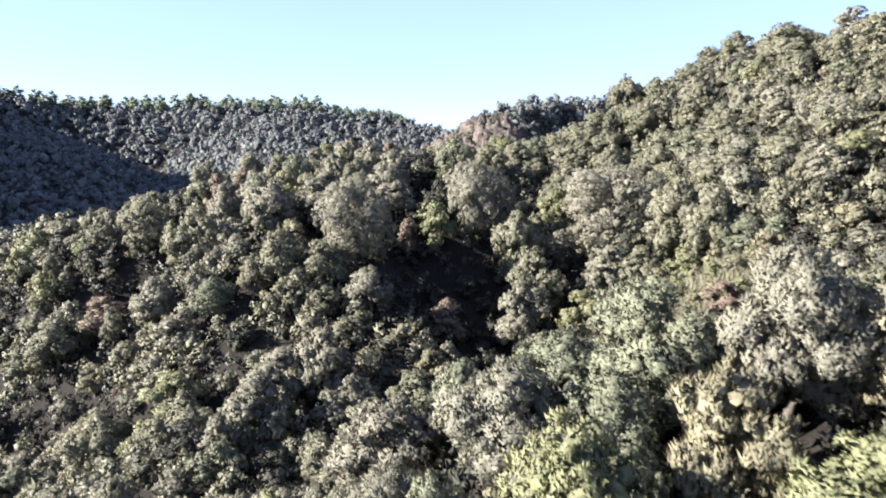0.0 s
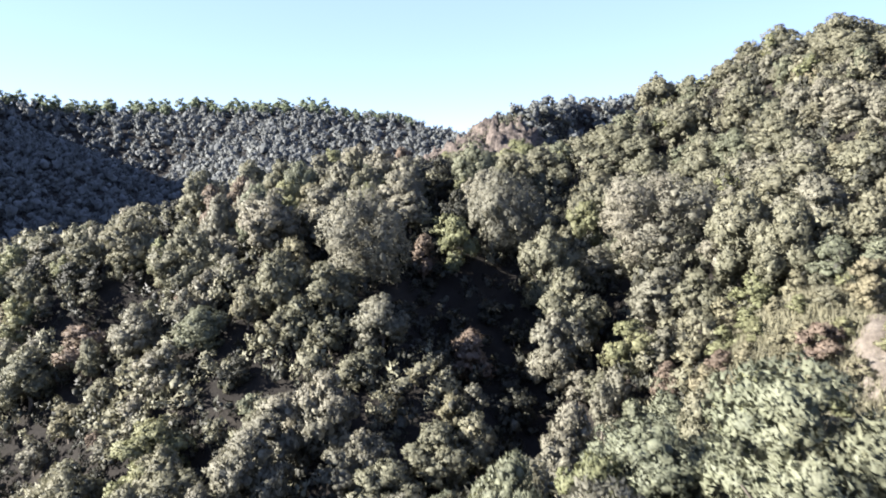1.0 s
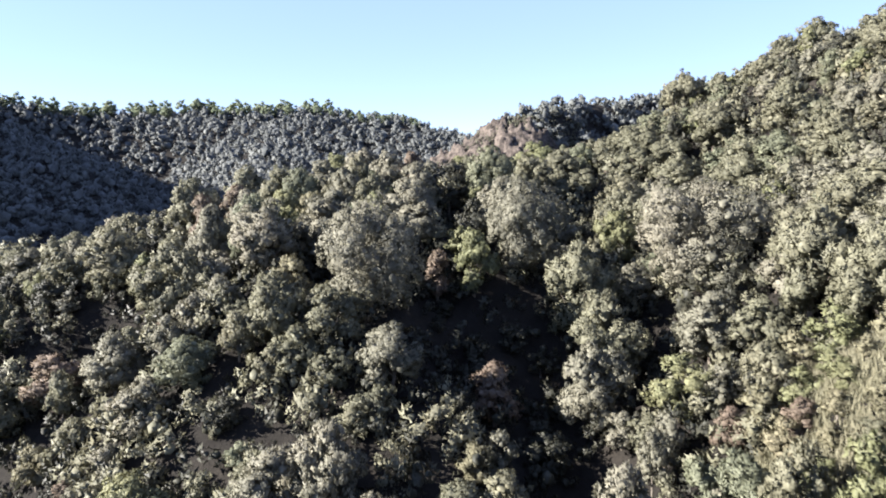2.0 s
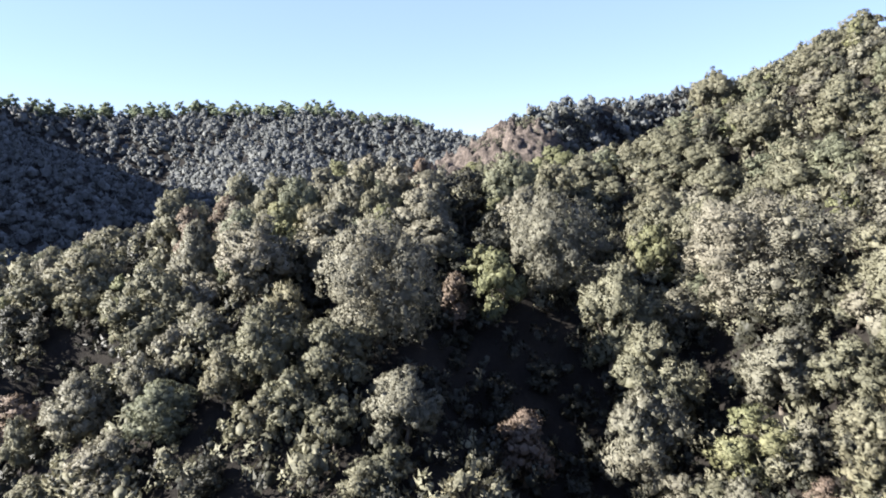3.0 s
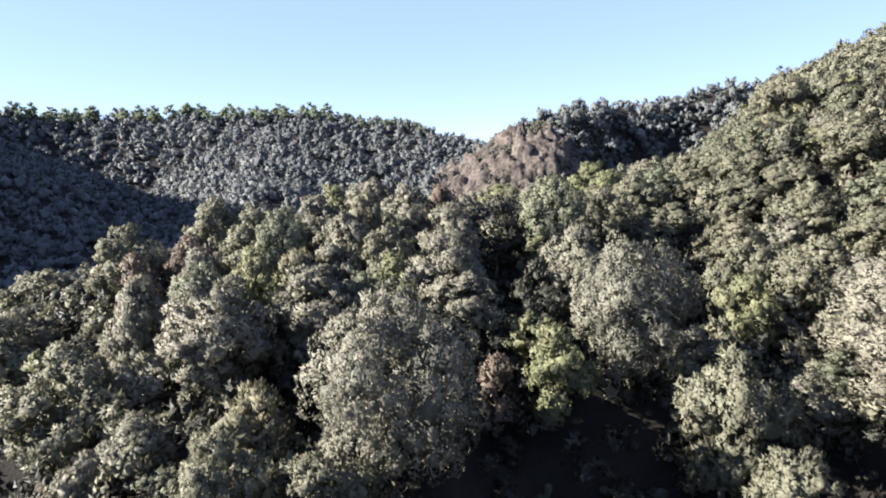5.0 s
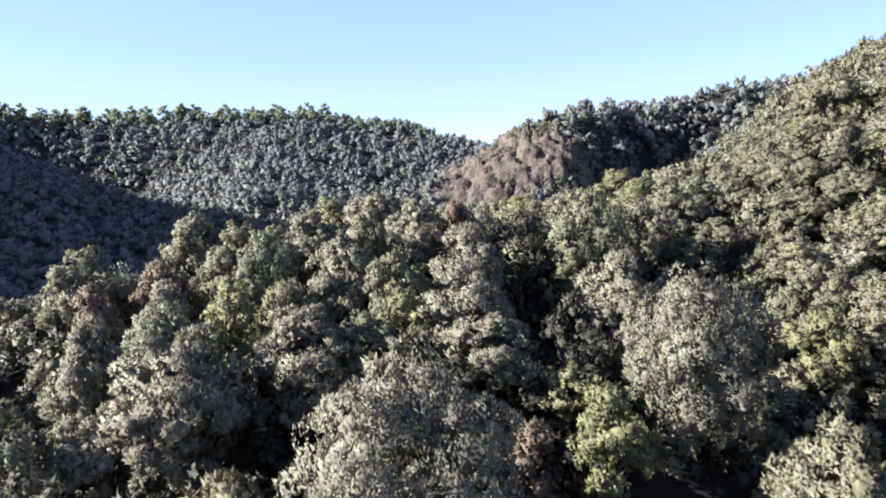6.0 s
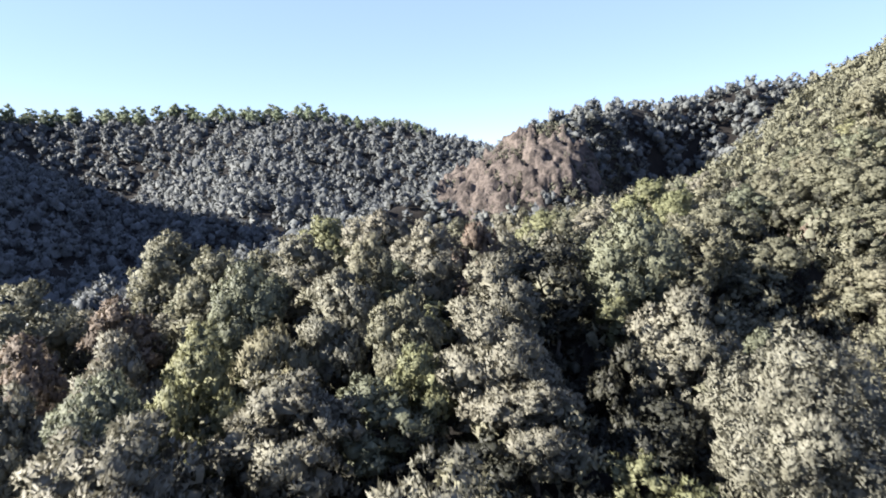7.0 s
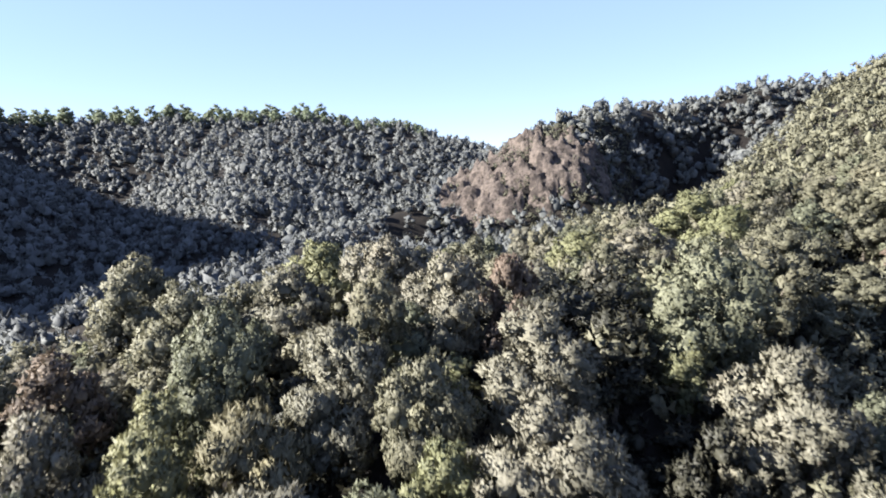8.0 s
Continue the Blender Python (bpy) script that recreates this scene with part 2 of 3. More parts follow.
def crown(rng, radius, height, base, boughs, lobes, clumps, leaves, size, lean=0.2, upright=0.32, slim=0.55, loose=0.3, core=0.58, keep=0.75, fine=1, soft=0.32):
    """A crown of clumps of leaves on lobes on boughs: places, triangles and normals. It stands on z = base and is height tall.
    lobes: per bough; clumps: per lobe; leaves: per clump, of the length size, which lean outwards and stand upright."""
    half = height / 2
    mid = np.array([0, 0, base + half])
    # boughs: one leader, the others round it from the foot to the top
    turn = np.arange(boughs) * 2.39996 + rng.uniform(-0.5, 0.5, boughs) + rng.uniform(0, 6.28)
    rise = np.linspace(0.52, -0.72, boughs) + rng.uniform(-0.14, 0.14, boughs)
    away = 0.66 * np.sqrt(np.clip(1 - rise ** 2, 0, 1)) * rng.uniform(0.72, 1.12, boughs)
    br = rng.uniform(0.34, 0.52, boughs)
    rise[0], away[0], br[0] = 0.62, rng.uniform(0, 0.2), 0.40
    bc = np.stack([np.cos(turn) * away * radius, np.sin(turn) * away * radius, rise * half], 1) + mid
    br = br * radius
    # lobes over each bough, clumps over each lobe; those deep inside are left out
    def over(c, r, count, low, high, sunk):
        n = len(r)
        i = np.arange(count) + 0.5
        up = 1 - 1.62 * i / count
        a = i * 2.39996 + rng.uniform(0, 6.28, (n, 1))
        flat = np.sqrt(1 - up ** 2)
        d = np.stack([np.cos(a) * flat, np.sin(a) * flat, np.tile(up, (n, 1))], 2) + rng.normal(0, 0.18, (n, count, 3))
        d = unit(d)
        s = r[:, None] * rng.uniform(low, high, (n, count))
        p = c[:, None] + d * (r[:, None] - sunk * s)[..., None]
        return p.reshape(-1, 3), s.ravel(), d.reshape(-1, 3)

    def outer(p, c, r, share):
        depth = (np.linalg.norm(p[:, None] - c[None], axis=2) / r[None]).min(1)
        return np.sort(np.argsort(-depth)[:max(4, int(len(p) * share))])

    lc, lr, ld = over(bc, br, lobes, 0.42, 0.66, 0.5)
    k = outer(lc, bc, br, 0.5 + keep / 2)
    lc, lr, ld = lc[k], lr[k], ld[k]
    balls = [(bc, br * core, fine), (lc, lr * core, 1)]
    if clumps:
        cc, cr, cd = over(lc, lr, clumps, 0.40, 0.62, 0.32)
        k = outer(cc, lc, lr, keep)
        cc, cr, cd = cc[k], cr[k], unit(cd[k] + 0.6 * ld[k // clumps])
    else:
        cc, cr, cd = lc, lr, ld
    def outward(p):
        return unit((p - mid) / [radius, radius, half] + [0, 0, 0.25])

    vs, fs, ns, count = [], [], [], 0
    for c, r, f in balls:
        ball_v, ball_f = BALLS[f]
        bumps = 1 + rng.uniform(-0.36, 0.10, (len(r), len(ball_v), 1))
        vs.append((ball_v[None] * bumps * r[:, None, None] + c[:, None]).reshape(-1, 3))
        fs.append((ball_f[None] + (np.arange(len(r)) * len(ball_v))[:, None, None]).reshape(-1, 3) + count)
        ns.append(unit(np.tile(ball_v, (len(r), 1)) * (1 - soft) + soft * outward(vs[-1]) + rng.normal(0, 0.25, (len(vs[-1]), 3))))
        count += len(vs[-1])
    # single leaves and sprays on the outside of the clumps
    n = len(cc) * leaves
    if n:
        which = np.repeat(np.arange(len(cc)), leaves)
        d = unit(rng.normal(0, 1, (n, 3)) + 0.9 * cd[which])
        p = cc[which] + d * (cr[which] * rng.uniform(0.86, 1.08, n))[:, None]
        along_it = unit(np.cross(d, rng.normal(0, 1, (n, 3))))
        way = unit(along_it * 0.6 + d * lean + np.array([0, 0, upright]) + rng.normal(0, loose, (n, 3)))
        side = unit(np.cross(way, d + rng.normal(0, 0.5, (n, 3))))
        length = size * rng.uniform(0.6, 1.4, (n, 1))
        leaf = np.stack([p + side * length * slim * 0.5, p + way * length, p - side * length * slim * 0.5], 1)
        normal = unit((1 - soft) * (0.55 * d + 0.5 * cd[which]) + soft * outward(p) + rng.normal(0, 0.13, (n, 3)))
        back = np.einsum("ij,ij->i", np.cross(leaf[:, 1] - leaf[:, 0], leaf[:, 2] - leaf[:, 0]), normal) < 0
        leaf[back] = leaf[back][:, ::-1]
        vs.append(leaf.reshape(-1, 3))
        ns.append(np.repeat(normal, 3, axis=0))
        fs.append(np.arange(n * 3).reshape(-1, 3) + count)
    return np.vstack(vs), np.vstack(fs), np.vstack(ns)


def tube(path, radii, sides=7):
    """A tapered limb along a bent line."""
    path = np.asarray(path, float)
    v = []
    for i, (p, r) in enumerate(zip(path, radii)):
        way = unit(path[min(i + 1, len(path) - 1)] - path[max(i - 1, 0)])
        s = unit(np.cross(way, [0.31, 0.95, 0.05]))
        q = np.cross(way, s)
        for k in range(sides):
            a = 2 * math.pi * k / sides
            v.append(p + (s * math.cos(a) + q * math.sin(a)) * r)
    f = [(i * sides + k, i * sides + (k + 1) % sides, (i + 1) * sides + (k + 1) % sides, (i + 1) * sides + k)
         for i in range(len(path) - 1) for k in range(sides)]
    return np.array(v), np.array(f)


def make_tree(kind, seed, leaves, radius, height, base, shape, limbs=4, **more):
    """A tree on an Empty at its foot: trunk, limbs and crown. Returns the Empty and its height."""
    rng = np.random.default_rng(seed)
    tree = new(kind)
    v, f, normals = crown(rng, radius, height, base, *shape, **more)
    part("crown", mesh_from("crown", v, f, leaves, normals), tree)
    top = base + 0.35 * height
    bend = rng.normal(0, 0.12, (4, 3)) * [1, 1, 0]
    line = [np.array([0, 0, -0.9]), bend[1] + [0, 0, 0.3 * top], bend[2] + [0, 0, 0.65 * top], bend[3] + [0, 0, top]]
    v, f = tube(line, [0.20, 0.15, 0.11, 0.07])
    part("trunk", mesh_from("trunk", v, f, BARK), tree)
    for k in range(limbs):
        a = 6.283 * (k + rng.uniform(0, 0.5)) / limbs
        s = line[2] * rng.uniform(0.75, 1.1)
        e = np.array([math.cos(a) * radius * 0.6, math.sin(a) * radius * 0.6, base + height * rng.uniform(0.35, 0.65)])
        v, f = tube([s, s * 0.5 + e * 0.5 + [0, 0, -0.15], e], [0.075, 0.055, 0.025], 5)
        part("limb", mesh_from("limb", v, f, BARK), tree)
    return tree, base + height


# ---- ground ----
def stretch(lo, hi, step, far):
    """Grid lines: even between lo and hi, ever wider out to far."""
    v = list(np.arange(lo, hi + step / 2, step))
    for sign, v0 in ((1, hi), (-1, lo)):
        d, p = step, v0
        while abs(p) < far:
            d *= 1.022 if abs(p) < 340 else 1.16
            p += sign * d
            v.append(p)
    return np.array(sorted(v))


gx, gy = stretch(-60, 60, 1.6, 4000), stretch(0, 110, 1.6, 4000)
X, Y = np.meshgrid(gx, gy)
rough = np.array([noise.noise((p * 0.35, q * 0.35, 2.0)) for p, q in zip(X.ravel(), Y.ravel())]).reshape(X.shape)
Z = ground(X, Y) + 0.35 * rough
nx = len(gx)
q = (np.arange(len(gy) - 1)[:, None] * nx + np.arange(nx - 1)[None]).ravel()
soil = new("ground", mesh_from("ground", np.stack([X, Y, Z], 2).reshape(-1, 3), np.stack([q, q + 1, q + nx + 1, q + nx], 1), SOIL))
soil.data.polygons.foreach_set("use_smooth", [True] * len(soil.data.polygons))
tagged(soil, "steep valley ground of brown soil and leaf litter, darkened for the shade under trees", "ground", kind="structure")

# ---- bare cliff on the hill at the head of the valley ----
cx, cy = np.arange(-18, 46, 0.7), np.arange(168, 208, 0.6)
X, Y = np.meshgrid(cx, cy)
grit = np.array([noise.fractal((p * 1.1, q * 0.9, 4.0), 0.5, 2.1, 3) for p, q in zip(X.ravel(), Y.ravel())]).reshape(X.shape)
edge = np.clip(1.2 - np.hypot((X - 7) / 18, (Y - 185) / 12), 0, 0.3) / 0.3
ridged = np.array([1 - 2 * abs(noise.fractal((p * 0.13, q * 0.05, 5.0), 0.6, 2.1, 5)) for p, q in zip(X.ravel(), Y.ravel())]).reshape(X.shape)
lumps = np.array([noise.fractal((p * 0.4, q * 0.4, 9.0), 0.5, 2.1, 4) for p, q in zip(X.ravel(), Y.ravel())]).reshape(X.shape)
Z = ground(X, Y) - 1.5 + edge * (1.3 + 2.6 * ridged + 1.5 * lumps + 0.6 * grit)
nx = len(cx)
q = (np.arange(len(cy) - 1)[:, None] * nx + np.arange(nx - 1)[None]).ravel()
cliff = new("cliff", mesh_from("cliff", np.stack([X, Y, Z], 2).reshape(-1, 3), np.stack([q, q + 1, q + nx + 1, q + nx], 1), ROCK))
tagged(cliff, "eroded bare slope of reddish brown earth and rock", "cliff", kind="structure")


# ---- trees ----
class Kind:
    """One kind of tree: a few grown examples, which are copied to their places."""

    def __init__(self, name, label, category, examples):
        self.name, self.label, self.category = name, label, category
        self.examples = examples
        self.places = [[] for _ in examples]

    def plant(self, rng, x, y, top, width):
        """A tree at x, y whose top is at the height top; width: the radius of its crown."""
        n = rng.integers(len(self.examples))
        tree, tall, radius = self.examples[n]
        z = float(ground(x, y))
        rise = max(top - z, 1.2)
        wide = min(width, rise / tall * radius * 1.3) / radius
        up = min(rise / tall, 1.5 * wide)
        m = Matrix.Translation((x, y, z)) @ Matrix.Rotation(rng.uniform(0, 6.283), 4, "Z")
        self.places[n].append((m, wide, up, rise - up * tall))

    def settle(self):
        for (tree, tall, radius), places in zip(self.examples, self.places):
            tagged(tree, self.label, self.category, "trees of the valley wood")
            grown = [copy_thing(tree, m) for m, wide, up, lift in places[1:]]
            if not places:
                for o in (*tree.children_recursive, tree):
                    bpy.data.objects.remove(o)
                continue
            tree.matrix_basis = places[0][0]
            # the stem reaches up to the crown, which keeps its shape
            for ob, (m, wide, up, lift) in zip([tree] + grown, places):
                for o in ob.children:
                    if o.name.startswith("trunk"):
                        o.matrix_basis = Matrix.Diagonal((wide, wide, up + lift / (0.5 * tall), 1))
                    else:
                        o.matrix_basis = Matrix.Translation((0, 0, lift)) @ Matrix.Diagonal((wide, wide, up, 1))


def kind(name, label, category, count, leaves, radius, height, base, shape, seed, **more):
    made = []
    for k in range(count):
        tree, tall = make_tree(name, seed + k, leaves, radius, height, base, shape, **more)
        made.append((tree, tall, radius))
    return Kind(name, label, category, made)


# shape: boughs, lobes per bough, clumps per lobe, leaves per clump, length of a leaf
KINDS = {
    "big": kind("holm_oak", "large evergreen oak with billowing silvery grey-green crown", "tree", 3, SILVER, 3.4, 6.4, 0.3, (11, 8, 7, 90, 0.15), 5, upright=0.45, slim=0.5, core=0.36),
    "close": kind("holm_oak", "evergreen oak with fine pale olive-green shoots", "tree", 2, SILVER, 2.0, 4.4, 0.2, (9, 8, 8, 60, 0.15), 40, upright=0.8, slim=0.45),
    "oak": kind("holm_oak", "evergreen oak with dense grey-green rounded crown", "tree", 4, OAK, 2.2, 4.8, 0.3, (9, 7, 6, 60, 0.165), 10),
    "silver": kind("olive_tree", "pale silvery grey-green tree with feathery crown", "tree", 4, SILVER, 2.0, 4.8, 0.3, (9, 7, 6, 64, 0.17), 20, upright=0.7, slim=0.55),
    "arbutus": kind("strawberry_tree", "strawberry tree with bright yellow-green leaves", "tree", 2, ARBUTUS, 1.8, 4.4, 0.3, (7, 7, 6, 48, 0.16), 30),
    "green": kind("bay_tree", "soft rounded tree with fresh grey-green leaves", "tree", 2, GREEN, 2.1, 4.2, 0.3, (9, 8, 6, 60, 0.145), 35),
    "heath": kind("heath_shrub", "tall heath shrub with upright olive-brown shoots", "shrub", 2, HEATH, 1.5, 4.2, 0.2, (8, 6, 6, 40, 0.24), 50, upright=1.4, slim=0.3, limbs=3, core=0.6),
    "brown": kind("withered_oak", "oak shrub with withered reddish brown leaves", "shrub", 2, BROWN, 1.5, 4.1, 0.2, (7, 6, 6, 30, 0.19), 60, limbs=3, core=0.62),
    "fill_oak": kind("young_oak", "young evergreen oak with grey-green crown among larger trees", "tree", 6, OAK, 2.0, 4.7, 0.2, (8, 6, 5, 48, 0.18), 70, limbs=2),
    "fill_silver": kind("olive_tree", "pale silvery grey-green tree with feathery crown", "tree", 4, SILVER, 2.0, 4.6, 0.2, (8, 6, 5, 50, 0.18), 65, limbs=2, upright=0.7, slim=0.55),
    # filler for the hollows, its leaf colour darkened to stand for shade
    "fill_shade": kind("laurel_tree", "evergreen tree with leaves coloured near-black for shade", "tree", 3, SHADE_DARK, 2.0, 4.7, 0.2, (7, 6, 5, 24, 0.22), 75, limbs=2),
    "fill_green": kind("mastic_shrub", "mastic shrub with yellowish green leaves", "shrub", 3, ARBUTUS, 1.7, 4.3, 0.2, (7, 6, 5, 28, 0.20), 80, limbs=2),
    "fill_bay": kind("phillyrea_tree", "small evergreen tree with dull mid-green leaves", "tree", 4, GREEN, 1.9, 4.6, 0.2, (8, 6, 5, 48, 0.17), 110, limbs=2),
    "fill_heath": kind("broom_shrub", "dry broom shrub with upright tan shoots", "shrub", 3, HEATH, 1.4, 4.0, 0.2, (7, 5, 5, 36, 0.22), 85, upright=1.4, slim=0.3, limbs=2, core=0.6),
    "ridge": kind("ridge_tree", "tall airy light green tree on the far ridge", "tree", 5, RIDGE, 2.6, 8.6, 0.8, (9, 5, 0, 30, 0.36), 95, limbs=2, core=0.75),
}
rng = np.random.default_rng(7)
taken = []


def stand(rows):
    """Trees that stand out: kind, then x, y, height of the top and radius of the crown."""
    for name, x, y, top, r in rows:
        KINDS[name].plant(rng, x, y, top, r)
        taken.append((x, y, r))


# round the hollow below the second spur
stand([("big", -7.2, 54.3, 43.2, 3.0), ("oak", -9.2, 51.0, 38.6, 1.8), ("big", 3.3, 61.2, 44.2, 2.7), ("big", 14.5, 57.6, 44.0, 3.9),
       ("oak", 7.2, 53.1, 37.6, 2.3), ("silver", 12.8, 50.0, 38.3, 2.0), ("arbutus", 10.2, 47.3, 35.5, 2.0), ("silver", -5.4, 48.1, 37.0, 1.7),
       ("oak", -12.8, 51.3, 39.3, 1.6), ("heath", -12.4, 54.4, 40.0, 1.5), ("silver", -17.0, 54.4, 38.7, 1.9), ("green", -17.6, 49.9, 35.8, 2.6)])
stand([("silver", -22.9, 51.9, 35.5, 1.8), ("brown", -21.1, 55.6, 35.2, 1.4), ("brown", -28.4, 54.6, 33.6, 2.0), ("brown", 0.3, 50.0, 34.2, 1.5),
       ("silver", 5.9, 49.3, 35.4, 1.9), ("oak", 6.3, 57.1, 40.6, 2.2), ("silver", -15.0, 58.4, 43.2, 2.2), ("oak", -21.6, 58.3, 40.4, 2.3),
       ("oak", -28.0, 62.7, 40.9, 2.4), ("silver", -4.3, 62.0, 42.8, 1.6), ("fill_shade", -0.4, 66.4, 42.8, 1.2), ("silver", -11.6, 61.7, 43.2, 2.2)])
stand([("oak", 15.7, 68.4, 43.6, 2.2), ("oak", 12.4, 70.8, 43.4, 2.0), ("arbutus", -0.4, 58.8, 41.2, 1.4), ("brown", -3.1, 59.2, 39.6, 1.1),
       ("silver", -10.1, 41.1, 33.0, 2.1), ("silver", -7.6, 41.2, 34.2, 1.7), ("heath", -4.2, 44.2, 31.3, 1.6), ("heath", -0.9, 43.3, 32.2, 1.9),
       ("green", 9.4, 38.4, 33.8, 1.9), ("silver", 5.0, 38.2, 33.4, 1.9), ("arbutus", -17.8, 42.4, 31.0, 2.0), ("silver", -10.6, 37.1, 32.6, 1.9)])
# slopes nearer the start
stand([("heath", -27.0, 50.0, 29.3, 1.8), ("oak", -32.0, 53.6, 32.0, 2.1), ("close", 1.9, 19.6, 38.6, 2.1), ("green", 6.6, 20.2, 41.0, 2.1),
       ("heath", 7.6, 16.4, 39.7, 1.7), ("close", 10.2, 18.6, 42.2, 2.0), ("arbutus", 3.3, 15.3, 38.9, 1.7), ("silver", -2.0, 23.2, 36.0, 1.9),
       ("oak", -22.7, 42.1, 28.2, 2.0), ("green", 18.9, 41.4, 41.3, 2.0), ("heath", 11.6, 44.4, 33.3, 1.4), ("oak", 16.6, 46.6, 43.6, 2.3)])
# along the crest of the east hill
for k, (x, y, top) in enumerate([(35, 40, 52.2), (36, 47, 54.0), (38, 55, 56.0), (40, 63, 58.0), (42, 71, 60.1), (40, 80, 60.4), (38, 89, 61.0), (44, 99, 60.6), (50, 110, 59.8)]):
    stand([("fill_silver" if k % 3 == 1 else "fill_oak", x, y, top, 2.3)])
# bushes below the start
stand([("arbutus", 9.5, 13.8, 39.0, 1.8), ("green", 12.2, 14.6, 40.4, 1.8), ("heath", 11.0, 11.2, 37.6, 1.7), ("arbutus", 14.2, 12.3, 39.6, 1.9),
       ("arbutus", 6.4, 12.4, 37.4, 1.6), ("heath", 13.0, 17.2, 42.0, 1.7), ("silver", 16.0, 15.4, 42.2, 1.8), ("heath", 8.4, 10.4, 36.6, 1.6)])
# on the second spur
stand([("silver", -5.2, 68.4, 45.7, 2.0), ("silver", -5.3, 63.8, 44.5, 1.7), ("arbutus", -7.9, 63.6, 43.6, 1.1), ("silver", 2.0, 67.6, 44.4, 2.1),
       ("silver", -11.0, 67.7, 45.3, 1.5), ("green", 1.4, 72.5, 46.9, 2.2), ("arbutus", 7.3, 90.6, 48.0, 2.2), ("arbutus", -13.3, 77.8, 46.7, 1.7),
       ("oak", -23.3, 81.3, 45.5, 2.1), ("oak", -10.0, 70.0, 46.4, 0.9), ("heath", -13.1, 66.1, 43.6, 1.6), ("arbutus", -14.9, 63.7, 43.8, 1.4)])
stand([("brown", -20.6, 69.7, 44.0, 1.5), ("silver", -18.3, 65.2, 43.6, 1.6), ("arbutus", -16.1, 67.2, 43.6, 1.3), ("green", -15.1, 70.1, 45.2, 1.6),
       ("arbutus", -1.2, 82.4, 46.4, 1.9), ("brown", -5.7, 72.1, 46.8, 1.1), ("oak", 10.9, 79.6, 44.9, 2.0), ("oak", 9.2, 83.0, 47.0, 1.9),
       ("silver", -14.0, 74.2, 46.0, 1.7), ("oak", -17.7, 73.4, 45.5, 1.8), ("oak", -8.4, 66.2, 44.8, 1.3), ("silver", -7.8, 72.6, 46.7, 1.6)])
stand([("silver", -10.2, 74.8, 47.0, 1.7), ("green", -16.6, 60.9, 43.4, 1.6), ("brown", -22.2, 66.4, 43.3, 1.4), ("arbutus", 11.1, 66.9, 41.8, 1.6),
       ("arbutus", 7.7, 86.6, 47.4, 1.8), ("oak", -24.8, 70.3, 44.5, 2.0), ("silver", -20.2, 62.2, 42.6, 1.7), ("oak", 5.2, 77.0, 46.3, 2.1),
       ("oak", 16.8, 85.4, 49.3, 2.3), ("oak", 24.8, 93.2, 56.0, 2.5), ("oak", 22.8, 69.4, 47.7, 2.4), ("oak", 25.3, 61.2, 48.4, 2.4)])
# on the east hill
stand([("oak", 17.5, 43.0, 43.2, 1.8), ("silver", 20.0, 45.5, 44.4, 2.2), ("oak", 21.5, 50.5, 45.6, 2.3), ("silver", 29.6, 59.2, 51.2, 2.4),
       ("oak", 27.4, 72.6, 52.7, 2.4), ("oak", 23.4, 78.8, 51.3, 2.3), ("oak", 19.3, 76.2, 46.6, 2.2), ("silver", 29.0, 80.2, 53.6, 2.5),
       ("arbutus", 26.0, 42.6, 46.6, 2.0), ("heath", 22.5, 36.5, 42.5, 1.8), ("green", 24.5, 67.6, 47.4, 2.2), ("oak", 35.6, 71.9, 58.6, 2.6)])


# in the upper ravine
for x, y in [(16.2, 79.5), (21.8, 73.6), (17.8, 83.2), (14.2, 76.2), (19.4, 79.6), (24.6, 79.6), (-4.0, 37.6), (-1.8, 39.8)]:
    stand([("oak", x, y, float(canopy(x, y)) - 0.2, 1.9)])
# shrubs above the clearing
stand([("fill_heath", 14.4, 44.3, 37.6, 1.3), ("fill_green", 16.0, 43.3, 39.2, 1.4), ("fill_oak", 18.2, 44.6, 41.2, 1.5), ("fill_oak", 14.4, 47.2, 38.6, 1.5),
       ("fill_silver", 16.6, 49.0, 41.4, 1.7), ("fill_heath", 12.4, 42.2, 35.6, 1.2), ("fill_green", 11.6, 33.2, 37.0, 1.3), ("fill_oak", 10.6, 35.6, 35.6, 1.3)])
# shrubs in the hollows, their leaves coloured near-black to deepen the shade
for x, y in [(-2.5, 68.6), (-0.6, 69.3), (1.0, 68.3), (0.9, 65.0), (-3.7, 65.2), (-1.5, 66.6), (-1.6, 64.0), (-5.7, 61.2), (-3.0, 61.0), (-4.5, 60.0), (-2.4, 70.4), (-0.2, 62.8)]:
    stand([("fill_shade", x, y, float(ground(x, y)) + 2.4, 1.35)])
# brush and bushes on the clearing
brush = ["fill_heath", "fill_green", "fill_heath", "fill_green", "fill_oak", "fill_heath", "arbutus", "fill_heath", "fill_oak", "heath", "brown", "fill_green"]
for k in range(36):
    a, d = k * 2.39996, math.sqrt((k + 0.5) / 36)
    r = rng.choice([0.55, 0.7, 0.9, 1.15])
    x, y = 14.8 + 4.4 * d * math.cos(a) + rng.uniform(-0.4, 0.4), 36.5 + 6.6 * d * math.sin(a) + rng.uniform(-0.4, 0.4)
    stand([(brush[k * 5 % 12 if k % 3 else k % 12], x, y, float(ground(x, y)) + rng.uniform(1.5, 2.1) * r, r)])


def free(x, y, r):
    t = np.array(taken)
    return (np.hypot(t[:, 0] - x, t[:, 1] - y) > 0.53 * (t[:, 2] + r)).all()


def in_view(x, y, margin):
    """Whether a place lies in the wedge of the valley that the walk looks along."""
    return abs(x + 0.06 * y) < 0.72 * y + margin and y > 3


def pit(x, y):
    """The deep hollows, which hold low trees coloured dark for shade."""
    return float(hollows(x, y)) > 1.2


